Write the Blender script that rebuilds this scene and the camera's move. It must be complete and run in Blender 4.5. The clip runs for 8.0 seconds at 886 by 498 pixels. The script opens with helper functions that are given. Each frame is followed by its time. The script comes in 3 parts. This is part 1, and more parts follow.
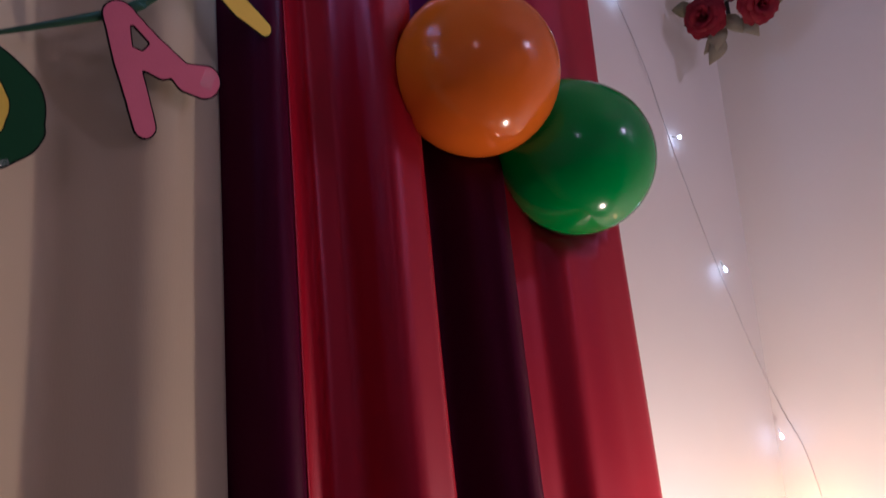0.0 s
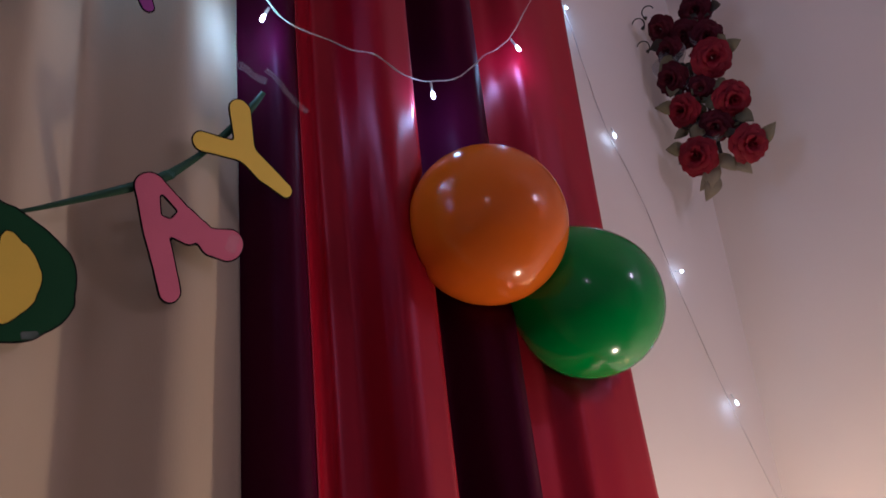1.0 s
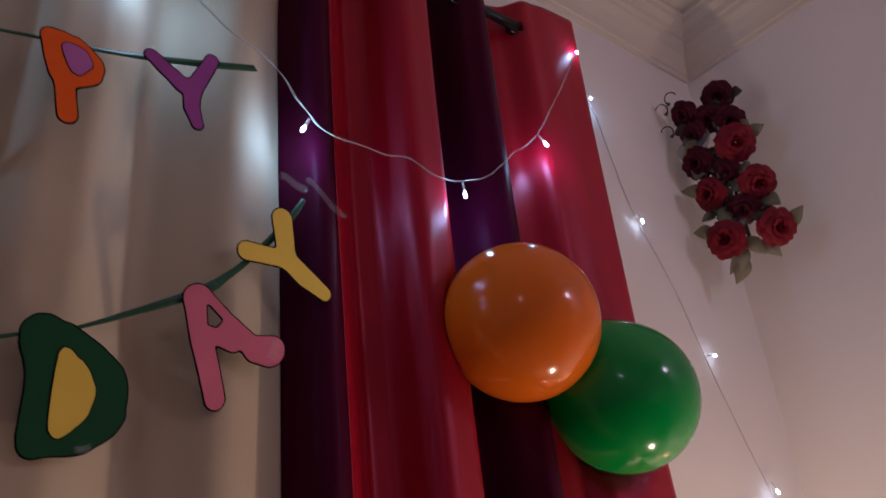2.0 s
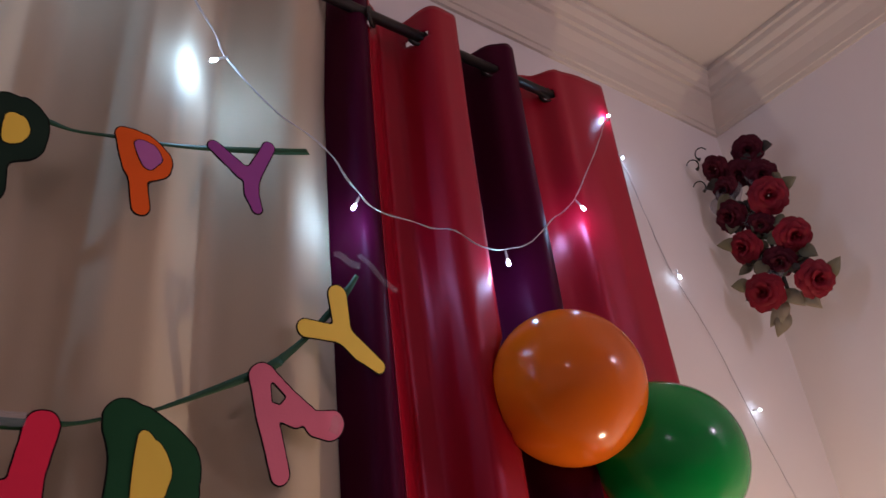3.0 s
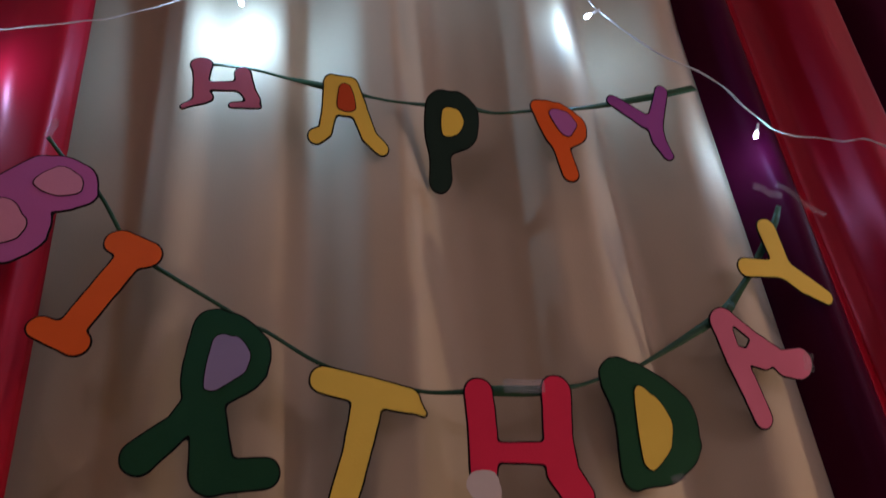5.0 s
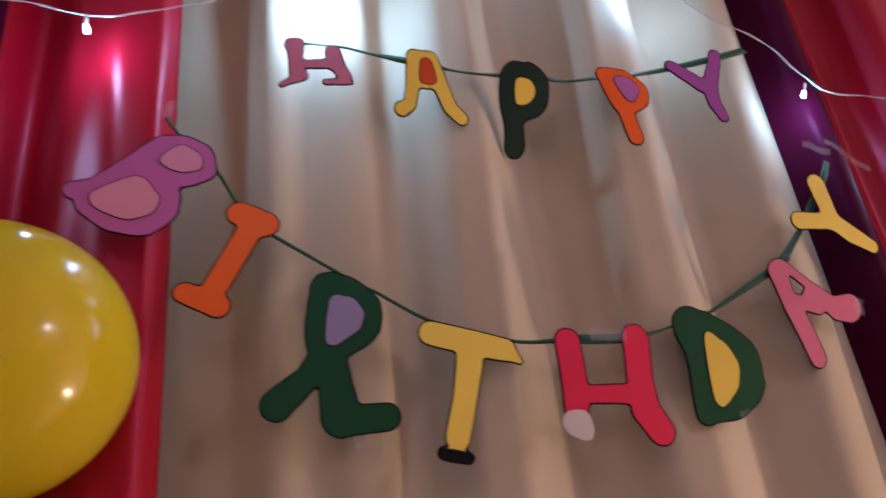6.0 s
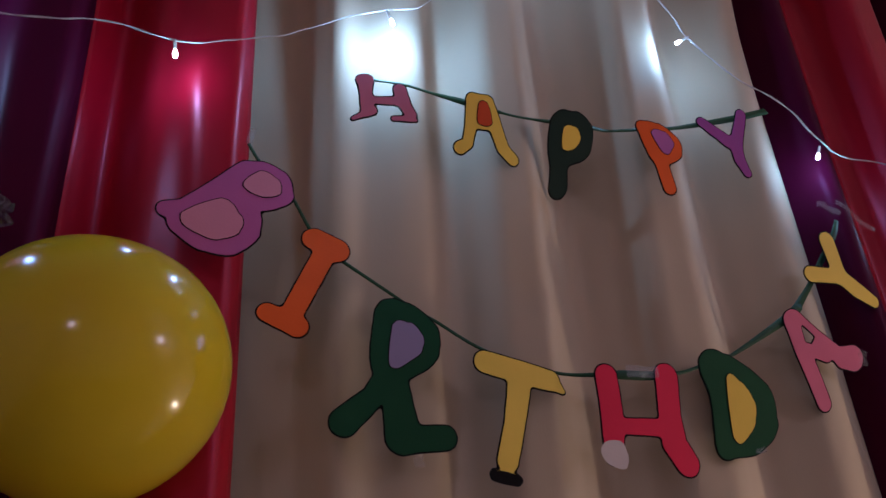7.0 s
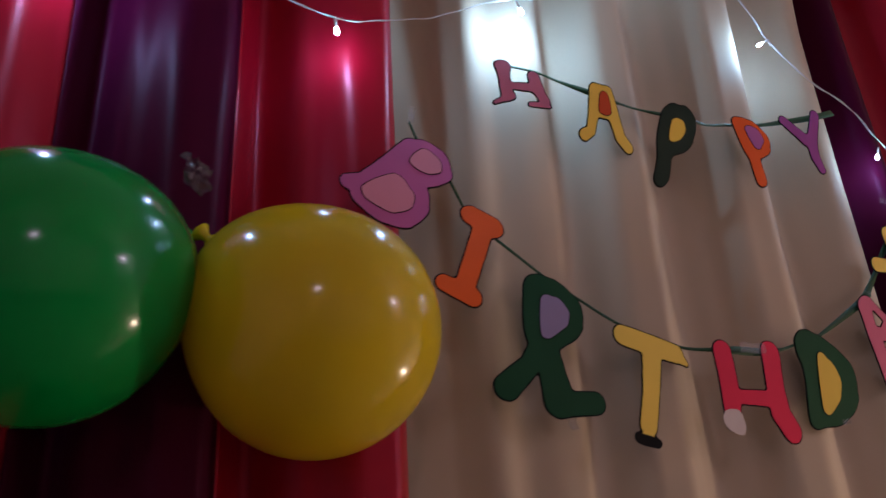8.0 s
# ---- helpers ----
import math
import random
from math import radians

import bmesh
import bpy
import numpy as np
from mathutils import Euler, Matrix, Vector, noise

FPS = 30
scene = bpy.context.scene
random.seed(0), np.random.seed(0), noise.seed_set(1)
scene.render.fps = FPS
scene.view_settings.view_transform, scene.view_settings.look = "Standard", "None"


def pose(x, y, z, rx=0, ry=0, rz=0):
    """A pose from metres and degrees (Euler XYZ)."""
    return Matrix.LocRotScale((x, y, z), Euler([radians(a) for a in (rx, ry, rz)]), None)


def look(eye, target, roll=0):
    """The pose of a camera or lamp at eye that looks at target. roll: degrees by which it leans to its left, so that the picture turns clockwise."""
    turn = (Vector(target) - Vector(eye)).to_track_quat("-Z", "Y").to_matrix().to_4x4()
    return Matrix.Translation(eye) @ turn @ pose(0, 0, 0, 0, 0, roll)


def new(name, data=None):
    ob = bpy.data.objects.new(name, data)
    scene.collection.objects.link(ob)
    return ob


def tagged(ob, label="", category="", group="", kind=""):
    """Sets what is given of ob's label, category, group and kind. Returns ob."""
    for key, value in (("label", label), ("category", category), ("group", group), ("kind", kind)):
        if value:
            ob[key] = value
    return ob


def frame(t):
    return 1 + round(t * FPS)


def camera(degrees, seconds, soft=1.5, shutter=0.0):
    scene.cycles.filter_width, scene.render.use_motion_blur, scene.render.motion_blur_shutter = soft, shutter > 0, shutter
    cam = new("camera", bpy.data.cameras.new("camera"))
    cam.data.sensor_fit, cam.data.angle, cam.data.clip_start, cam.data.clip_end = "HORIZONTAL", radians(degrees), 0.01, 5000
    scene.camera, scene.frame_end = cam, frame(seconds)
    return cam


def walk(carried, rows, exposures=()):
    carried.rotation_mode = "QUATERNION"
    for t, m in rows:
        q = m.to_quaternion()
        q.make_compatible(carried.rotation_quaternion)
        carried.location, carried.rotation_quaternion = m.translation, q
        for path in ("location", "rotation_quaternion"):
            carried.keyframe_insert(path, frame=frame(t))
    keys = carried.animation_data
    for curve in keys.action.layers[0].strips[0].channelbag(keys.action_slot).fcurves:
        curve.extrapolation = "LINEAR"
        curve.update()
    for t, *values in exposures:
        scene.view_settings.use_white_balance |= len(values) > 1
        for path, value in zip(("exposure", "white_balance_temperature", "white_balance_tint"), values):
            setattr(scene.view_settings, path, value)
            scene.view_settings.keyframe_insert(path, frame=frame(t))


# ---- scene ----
cam = camera(61.2, 8.0, shutter=0.3)
PATH = [
    (0, (0.0152, -0.0016, 1.3735), (1.2785, 1.4905, 1.7952), -4.07),
    (0.5, (-0.0061, 0.0012, 1.4063), (1.2483, 1.4422, 1.9979), -5.13),
    (1, (-0.0262, -0.0079, 1.4268), (1.2067, 1.3942, 2.1438), -5.30),
    (1.5, (-0.0422, -0.0257, 1.4483), (1.1515, 1.3595, 2.2585), -5.29),
    (2, (-0.0664, -0.0409, 1.4679), (1.0786, 1.3393, 2.3532), -5.30),
    (2.2, (-0.0753, -0.0517, 1.4659), (1.0219, 1.3313, 2.4057), -5.41),
    (3.3, (-0.1638, -0.0741, 1.4956), (0.8656, 1.3076, 2.5112), -5.93),
    (3.5, (-0.1921, -0.0647, 1.5046), (0.7766, 1.3400, 2.5479), -6.12),
    (4, (-0.3066, -0.0344, 1.5574), (0.3563, 1.4186, 2.7614), -5.17),
    (4.5, (-0.3847, 0.0382, 1.5587), (0.1256, 1.6121, 2.6823), -4.25),
    (4.7, (-0.3901, 0.0576, 1.5458), (0.1092, 1.6892, 2.5893), -4.50),
    (5.8, (-0.4512, 0.0115, 1.4836), (0.0533, 1.7633, 2.3064), -6.80),
    (6, (-0.5367, -0.0027, 1.5016), (-0.0394, 1.7493, 2.3280), -6.41),
    (6.5, (-0.6320, -0.0634, 1.5129), (-0.1170, 1.6803, 2.3461), -5.03),
    (7, (-0.6893, -0.0539, 1.5147), (-0.1043, 1.6664, 2.3505), -3.80),
    (7.5, (-0.8195, -0.0428, 1.5130), (-0.1623, 1.6659, 2.3182), -3.71),
    (8, (-1.0167, -0.0058, 1.5023), (-0.2697, 1.6804, 2.2762), -3.74),
]
walk(cam, [(t, look(eye, target, roll)) for t, eye, target, roll in PATH],
     exposures=[(0, 0.02, 5100, 15), (1, 0.02, 5400, 13), (2, 0.0, 5650, 11), (3.3, 0.50, 5900, 11), (3.5, 0.54, 5850, 11), (4, -0.38, 5850, 11), (4.5, -0.30, 5850, 11),
                (4.7, -0.20, 6050, 11), (5.8, 1.04, 6050, 10), (6, 1.04, 5850, 11), (6.3, 0.40, 5650, 12), (6.5, 0.22, 5300, 12), (7, 0.18, 5400, 12), (8, 0.38, 5900, 11)])

# ---- world, lamps, exposure ----
world = bpy.data.worlds.new("world")
scene.world = world
world.use_nodes = True
world.node_tree.nodes["Background"].inputs["Color"].default_value = (0.30, 0.27, 0.32, 1)
world.node_tree.nodes["Background"].inputs["Strength"].default_value = 0.02


def point_lamp(name, place, watts, colour, radius):
    data = bpy.data.lights.new(name, "POINT")
    data.energy, data.color, data.shadow_soft_size = watts, colour, radius
    ob = new(name, data)
    ob.location = place
    return ob


# the room's own lamp behind the walker, and the warm lamp low in the corner
point_lamp("room_lamp", (-1.4, -1.7, 2.65), 5.8, (1.0, 0.80, 0.92), 0.10)
point_lamp("room_lamp", (1.75, -1.0, 2.55), 12.5, (1.0, 0.82, 0.92), 0.10)
point_lamp("corner_lamp", (1.48, 0.64, 0.72), 28.0, (1.0, 0.72, 0.46), 0.03)
point_lamp("corner_lamp", (2.07, 0.99, 1.00), 0.6, (1.0, 0.50, 0.15), 0.02)
point_lamp("corner_lamp", (1.86, 1.03, 0.97), 0.36, (1.0, 0.50, 0.15), 0.02)

WALL_Y, SIDE_X, CEILING_Z = 1.10, 2.14, 3.40


# ---- materials ----
def material(name, colour, rough=0.6, metal=0.0, vary=0.12, scale=20.0, bump=0.0, bump_scale=200.0, stretch=(1, 1, 1),
             sheen=0.0, coat=0.0, through_light=0.0, alpha=1.0, anisotropic=0.0, spec=0.5, spec_tint=(1, 1, 1)):
    m = bpy.data.materials.new(name)
    m.use_nodes = True
    nodes, links = m.node_tree.nodes, m.node_tree.links
    b = nodes["Principled BSDF"]
    b.inputs["Roughness"].default_value = rough
    b.inputs["Metallic"].default_value = metal
    b.inputs["Sheen Weight"].default_value = sheen
    b.inputs["Coat Weight"].default_value = coat
    b.inputs["Alpha"].default_value = alpha
    b.inputs["Specular IOR Level"].default_value = spec
    b.inputs["Specular Tint"].default_value = (*spec_tint, 1)
    if anisotropic:
        b.inputs["Anisotropic"].default_value = anisotropic
        along = nodes.new("ShaderNodeTangent")
        along.direction_type, along.axis = "RADIAL", "X"
        links.new(along.outputs["Tangent"], b.inputs["Tangent"])
    where = nodes.new("ShaderNodeTexCoord")
    mapping = nodes.new("ShaderNodeMapping")
    mapping.inputs["Scale"].default_value = stretch
    links.new(where.outputs["Object"], mapping.inputs["Vector"])
    big = nodes.new("ShaderNodeTexNoise")
    big.inputs["Scale"].default_value = scale
    big.inputs["Detail"].default_value = 6
    links.new(mapping.outputs["Vector"], big.inputs["Vector"])
    ramp = nodes.new("ShaderNodeMixRGB")
    low = tuple(c * (1 - vary) for c in colour)
    high = tuple(min(1, c * (1 + vary)) for c in colour)
    ramp.inputs["Color1"].default_value = (*low, 1)
    ramp.inputs["Color2"].default_value = (*high, 1)
    links.new(big.outputs["Fac"], ramp.inputs["Fac"])
    links.new(ramp.outputs["Color"], b.inputs["Base Color"])
    if bump:
        fine = nodes.new("ShaderNodeTexNoise")
        fine.inputs["Scale"].default_value = bump_scale
        fine.inputs["Detail"].default_value = 4
        links.new(mapping.outputs["Vector"], fine.inputs["Vector"])
        relief = nodes.new("ShaderNodeBump")
        relief.inputs["Strength"].default_value = bump
        relief.inputs["Distance"].default_value = 0.002
        links.new(fine.outputs["Fac"], relief.inputs["Height"])
        links.new(relief.outputs["Normal"], b.inputs["Normal"])
    if through_light:
        t = nodes.new("ShaderNodeBsdfTranslucent")
        links.new(ramp.outputs["Color"], t.inputs["Color"])
        mix = nodes.new("ShaderNodeMixShader")
        mix.inputs["Fac"].default_value = through_light
        links.new(b.outputs["BSDF"], mix.inputs[1])
        links.new(t.outputs["BSDF"], mix.inputs[2])
        links.new(mix.outputs["Shader"], nodes["Material Output"].inputs["Surface"])
    return m


def glowing(name, colour, strength):
    m = bpy.data.materials.new(name)
    m.use_nodes = True
    b = m.node_tree.nodes["Principled BSDF"]
    b.inputs["Base Color"].default_value = (0.8, 0.85, 0.9, 1)
    b.inputs["Emission Color"].default_value = (*colour, 1)
    b.inputs["Emission Strength"].default_value = strength
    return m


plaster = material("plaster", (0.76, 0.70, 0.70), 0.75, vary=0.04, scale=3, bump=0.15, bump_scale=60)
ceiling_paint = material("ceiling_paint", (0.64, 0.56, 0.49), 0.8, vary=0.03, scale=2, bump=0.1, bump_scale=40)
floor_tile = material("floor_tile", (0.26, 0.23, 0.20), 0.35, vary=0.1, scale=4)
cream_cloth = material("cream_cloth", (0.55, 0.435, 0.310), 0.72, vary=0.06, scale=6, bump=0.10, bump_scale=420,
                       stretch=(1, 1, 0.25), sheen=0.15, through_light=0.12)
red_satin = material("red_satin", (0.31, 0.0012, 0.012), 0.41, vary=0.10, scale=8, bump=0.05, bump_scale=380, stretch=(1, 1, 0.2), spec=0.8, spec_tint=(1.0, 0.28, 0.48), anisotropic=0.5)
purple_satin = material("purple_satin", (0.052, 0.0020, 0.017), 0.46, vary=0.12, scale=8, bump=0.05, bump_scale=380, stretch=(1, 1, 0.2), spec=0.10, spec_tint=(1.0, 0.40, 0.80), anisotropic=0.4)
dark_metal = material("dark_metal", (0.045, 0.035, 0.032), 0.38, metal=0.7, vary=0.15, scale=30)
clear_wire = material("clear_wire", (0.72, 0.68, 0.70), 0.3, vary=0.08, scale=60, through_light=0.35)
clear_sleeve = material("clear_sleeve", (0.85, 0.87, 0.9), 0.15, vary=0.03, through_light=0.5, coat=0.5)
led_glow = glowing("led_glow", (0.82, 0.94, 1.0), 16.0)
ribbon_green = material("ribbon_green", (0.012, 0.055, 0.018), 0.5, vary=0.2, scale=25, bump=0.1, bump_scale=500, spec=0.3)
ink = material("ink", (0.008, 0.007, 0.009), 0.8, vary=0.2, scale=60, spec=0.1)
tape_shiny = material("tape_shiny", (0.55, 0.52, 0.62), 0.10, vary=0.3, scale=60, bump=0.8, bump_scale=70, alpha=0.13)
tape_crumpled = material("tape_crumpled", (0.16, 0.14, 0.17), 0.06, vary=0.3, scale=60, bump=0.5, bump_scale=90, alpha=0.30, coat=0.6)
tape_clear = material("tape_clear", (0.75, 0.75, 0.78), 0.12, vary=0.05, alpha=0.07)


def card(name, colour):
    return material(name, colour, 0.62, spec=0.22, vary=0.09, scale=14, bump=0.12, bump_scale=260)


card_purple = card("card_purple", (0.46, 0.11, 0.34))
card_violet = card("card_violet", (0.33, 0.07, 0.34))
card_pink = card("card_pink", (0.62, 0.15, 0.25))
card_pale_pink = card("card_pale_pink", (0.62, 0.24, 0.36))
card_rose = card("card_rose", (0.62, 0.19, 0.31))
card_orange = card("card_orange", (0.82, 0.115, 0.006))
card_green = card("card_green", (0.008, 0.068, 0.025))
card_dark_green = card("card_dark_green", (0.008, 0.026, 0.020))
card_yellow = card("card_yellow", (0.84, 0.60, 0.09))
card_red = card("card_red", (0.76, 0.018, 0.075))
card_lilac = card("card_lilac", (0.32, 0.26, 0.44))
card_brick = card("card_brick", (0.55, 0.07, 0.015))
card_magenta = card("card_magenta", (0.44, 0.13, 0.42))
card_white = card("card_white", (0.66, 0.58, 0.56))


def latex(name, colour):
    return material(name, colour, 0.15, vary=0.05, scale=5, coat=0.15, through_light=0.22, spec=0.4)


latex_orange = latex("latex_orange", (0.84, 0.18, 0.005))
latex_green = latex("latex_green", (0.004, 0.33, 0.055))
latex_yellow = latex("latex_yellow", (0.73, 0.55, 0.007))
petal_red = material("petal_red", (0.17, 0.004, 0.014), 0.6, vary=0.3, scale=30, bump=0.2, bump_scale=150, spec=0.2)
# the same rose red with the shade of the upper, set-back heads in its colour
petal_shaded = material("petal_shaded", (0.065, 0.004, 0.012), 0.65, vary=0.3, scale=30, bump=0.2, bump_scale=150, spec=0.15)
leaf_pale = material("leaf_pale", (0.20, 0.18, 0.105), 0.55, vary=0.3, scale=25, through_light=0.2)
stem_dark = material("stem_dark", (0.02, 0.016, 0.014), 0.5, vary=0.2)
leaf_dry = material("leaf_dry", (0.42, 0.36, 0.25), 0.6, vary=0.2, scale=25, through_light=0.4)
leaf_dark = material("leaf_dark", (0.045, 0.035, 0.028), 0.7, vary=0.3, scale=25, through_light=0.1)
net_grey = material("net_grey", (0.22, 0.20, 0.22), 0.7, vary=0.3, scale=40, alpha=0.55)


# ---- mesh helpers ----
def part(name, bm, mat, parent=None, label="", smooth=False):
    mesh = bpy.data.meshes.new(name)
    bmesh.ops.recalc_face_normals(bm, faces=bm.faces)
    bm.to_mesh(mesh)
    bm.free()
    if smooth:
        for f in mesh.polygons:
            f.use_smooth = True
    mesh.materials.append(mat)
    ob = new(name, mesh)
    if parent:
        ob.parent = parent
    if label:
        ob["label"] = label
    return ob


def thing(name, place, label, category, group="", kind=""):
    ob = new(name)
    ob.location = place
    return tagged(ob, label, category, group, kind)


def box(bm, lo, hi):
    v = [bm.verts.new((x, y, z)) for x in (lo[0], hi[0]) for y in (lo[1], hi[1]) for z in (lo[2], hi[2])]
    for q in ((0, 1, 3, 2), (4, 6, 7, 5), (0, 4, 5, 1), (2, 3, 7, 6), (0, 2, 6, 4), (1, 5, 7, 3)):
        bm.faces.new([v[i] for i in q])


def tube(bm, points, radius, sides=8, closed=False):
    pts = [Vector(p) for p in points]
    rings, n = [], len(pts)
    side = None
    for i, p in enumerate(pts):
        a = pts[(i - 1) % n] if closed or i else pts[0]
        b = pts[(i + 1) % n] if closed or i < n - 1 else pts[-1]
        d = (b - a).normalized()
        if side is None:
            side = d.cross(Vector((0.31, 0.17, 0.94))).normalized()
        side = (side - d * side.dot(d)).normalized()
        up = d.cross(side)
        r = radius[i] if isinstance(radius, (list, tuple)) else radius
        rings.append([bm.verts.new(p + r * (math.cos(k * math.tau / sides) * side + math.sin(k * math.tau / sides) * up)) for k in range(sides)])
    for i in range(n if closed else n - 1):
        for k in range(sides):
            bm.faces.new((rings[i][k], rings[i][(k + 1) % sides], rings[(i + 1) % n][(k + 1) % sides], rings[(i + 1) % n][k]))
    if not closed:
        bm.faces.new(rings[0][::-1])
        bm.faces.new(rings[-1])


def spline(points, steps=6):
    """A smooth line through the points."""
    p = [Vector(q) for q in points]
    p = [2 * p[0] - p[1]] + p + [2 * p[-1] - p[-2]]
    out = []
    for i in range(1, len(p) - 2):
        for s in range(steps):
            t = s / steps
            out.append(0.5 * (2 * p[i] + (p[i + 1] - p[i - 1]) * t + (2 * p[i - 1] - 5 * p[i] + 4 * p[i + 1] - p[i + 2]) * t * t
                              + (3 * p[i] - p[i - 1] - 3 * p[i + 1] + p[i + 2]) * t ** 3))
    return out + [p[-2]]


def revolve(bm, profile, segments=40, m=Matrix()):
    """profile: (radius, height) rows from end to end, both ends on the axis."""
    rings = []
    for r, h in profile:
        if r < 1e-6:
            rings.append([bm.verts.new(m @ Vector((0, 0, h)))])
        else:
            rings.append([bm.verts.new(m @ Vector((r * math.cos(k * math.tau / segments), r * math.sin(k * math.tau / segments), h))) for k in range(segments)])
    for a, b in zip(rings, rings[1:]):
        for k in range(segments):
            q = [a[k % len(a)], a[(k + 1) % len(a)], b[(k + 1) % len(b)], b[k % len(b)]]
            q = list(dict.fromkeys(q))
            if len(q) > 2:
                bm.faces.new(q)


# ---- room ----
def wall(name, lo, hi, mat, label, category="wall"):
    bm = bmesh.new()
    box(bm, lo, hi)
    return tagged(part(name, bm, mat), label, category, kind="structure")


X0, Y0 = -3.0, -3.2
wall("wall_north", (X0 - 0.15, WALL_Y, 0), (SIDE_X + 0.15, WALL_Y + 0.15, CEILING_Z), plaster, "pale painted plaster wall behind the curtains")
wall("wall_east", (SIDE_X, Y0, 0), (SIDE_X + 0.15, WALL_Y, CEILING_Z), plaster, "pale painted plaster side wall meeting in a corner")
wall("wall_west", (X0 - 0.15, Y0, 0), (X0, WALL_Y, CEILING_Z), plaster, "pale painted plaster wall closing the room")
wall("wall_south", (X0 - 0.15, Y0 - 0.15, 0), (SIDE_X + 0.15, Y0, CEILING_Z), plaster, "pale painted plaster wall closing the room")
wall("floor", (X0 - 0.15, Y0 - 0.15, -0.1), (SIDE_X + 0.15, WALL_Y + 0.15, -0.002), floor_tile, "beige tiled room floor", "floor")
wall("ceiling", (X0 - 0.15, Y0 - 0.15, CEILING_Z + 0.002), (SIDE_X + 0.15, WALL_Y + 0.15, CEILING_Z + 0.12), ceiling_paint, "cream painted flat ceiling", "ceiling")

CORNICE = [(0.0, 0.0), (0.010, 0.0), (0.014, 0.016), (0.020, 0.018), (0.026, 0.050), (0.040, 0.086), (0.058, 0.112), (0.062, 0.130),
           (0.074, 0.133), (0.078, 0.156), (0.098, 0.172), (0.102, 0.192), (0.114, 0.195), (0.114, 0.212), (0.0, 0.212)]


def cornice(name, start, end, inward, mitre):
    """A moulded plaster cornice run; inward is the way into the room, mitre the way it shortens at its end."""
    bm = bmesh.new()
    a, b, n, w = Vector(start), Vector(end), Vector(inward), Vector(mitre)
    rows = []
    for out, up in CORNICE:
        rise = Vector((0, 0, up))
        rows.append((bm.verts.new(a + n * out + rise), bm.verts.new(b + n * out + w * out + rise)))
    for p, q in zip(rows, rows[1:] + rows[:1]):
        bm.faces.new((p[0], p[1], q[1], q[0]))
    bm.faces.new([r[0] for r in rows])
    bm.faces.new([r[1] for r in rows][::-1])
    return tagged(part(name, bm, ceiling_paint), "stepped cream plaster cornice under the ceiling", "cornice", kind="structure")


Z_CORNICE = CEILING_Z - 0.212
cornice("trim_north", (X0, WALL_Y, Z_CORNICE), (SIDE_X, WALL_Y, Z_CORNICE), (0, -1, 0), (-1, 0, 0))
cornice("trim_east", (SIDE_X, Y0, Z_CORNICE), (SIDE_X, WALL_Y, Z_CORNICE), (-1, 0, 0), (0, -1, 0))

# ---- balloons: places are shared with the cloth that they press into ----
BALLOONS = [
    ("orange", (0.871, 0.885, 1.950), 0.148, (-0.10, 1.0, -0.15), 1.00, latex_orange, "round glossy orange balloon hanging against the curtain"),
    ("green", (1.124, 0.883, 1.833), 0.148, (-0.75, 0.30, 0.62), 1.20, latex_green, "glossy green balloon tucked behind the orange balloon"),
    ("yellow", (-0.809, 0.857, 1.772), 0.152, (-0.64, 0.36, 0.70), 1.16, latex_yellow, "large glossy yellow balloon hanging against the curtain"),
    ("green", (-1.106, 0.850, 1.803), 0.150, (0.70, 0.52, 0.58), 1.18, latex_green, "large glossy green balloon beside the yellow balloon"),
]


def pressed(x, y, z):
    """The cloth gives way behind a balloon."""
    for _, c, r, _, _, _, _ in BALLOONS:
        r = r * 1.05 + 0.006
        d2 = (x - c[0]) ** 2 + (z - c[2]) ** 2
        if d2 < r * r:
            y = max(y, min(c[1] + math.sqrt(r * r - d2), WALL_Y - 0.006))
    return y


# ---- curtains ----
ROD_Y, ROD_Z, ROD_R = 0.972, 2.848, 0.0135
CLOTH_TOP, CLOTH_FOOT = 2.925, 0.06


def fold_depth(folds, x):
    for (xa, ya), (xb, yb) in zip(folds, folds[1:]):
        if x <= xb:
            t = (x - xa) / (xb - xa)
            t = t * t * (3 - 2 * t)
            return ya + (yb - ya) * t
    return folds[-1][1]


def soft_fold(folds, x):
    wide = 1.3 if folds is FOLDS_WHITE else 0.7
    return sum(fold_depth(folds, x + d * wide) for d in (-0.016, -0.010, -0.005, 0, 0.005, 0.010, 0.016)) / 7


def cloth_point(folds, x, z, seed, ease):
    mean = 1.015 if folds is FOLDS_WHITE else 1.0
    down = (CLOTH_TOP - z) / (CLOTH_TOP - CLOTH_FOOT)
    y = soft_fold(folds, x)
    if folds is FOLDS_WHITE:
        y -= 0.022 * max(0, 1 - down * 9)
    flat = 1 - ease * min(1, down * 2.2)
    y = mean + (y - mean) * flat
    y += 0.008 * min(1, down * 3) * noise.noise(Vector((x * 6 + seed, z * 0.9, seed)))
    y += 0.0007 * noise.noise(Vector((x * 26 + seed, z * 1.5, seed + 5)))
    shift = 0.014 * down * noise.noise(Vector((x * 3, z * 1.3, seed + 9)))
    y = min(max(pressed(x, y, z), 0.925), WALL_Y - 0.006)
    # the cloth spreads towards the free side of the window as it falls
    if x > 0.15:
        spread = min(1.0, max(0.0, (x - 0.15) / 0.60))
        shift += 0.051 * spread * (max(0.0, 2.7 - z) / 1.45) ** 1.6
    return x + shift, y, z


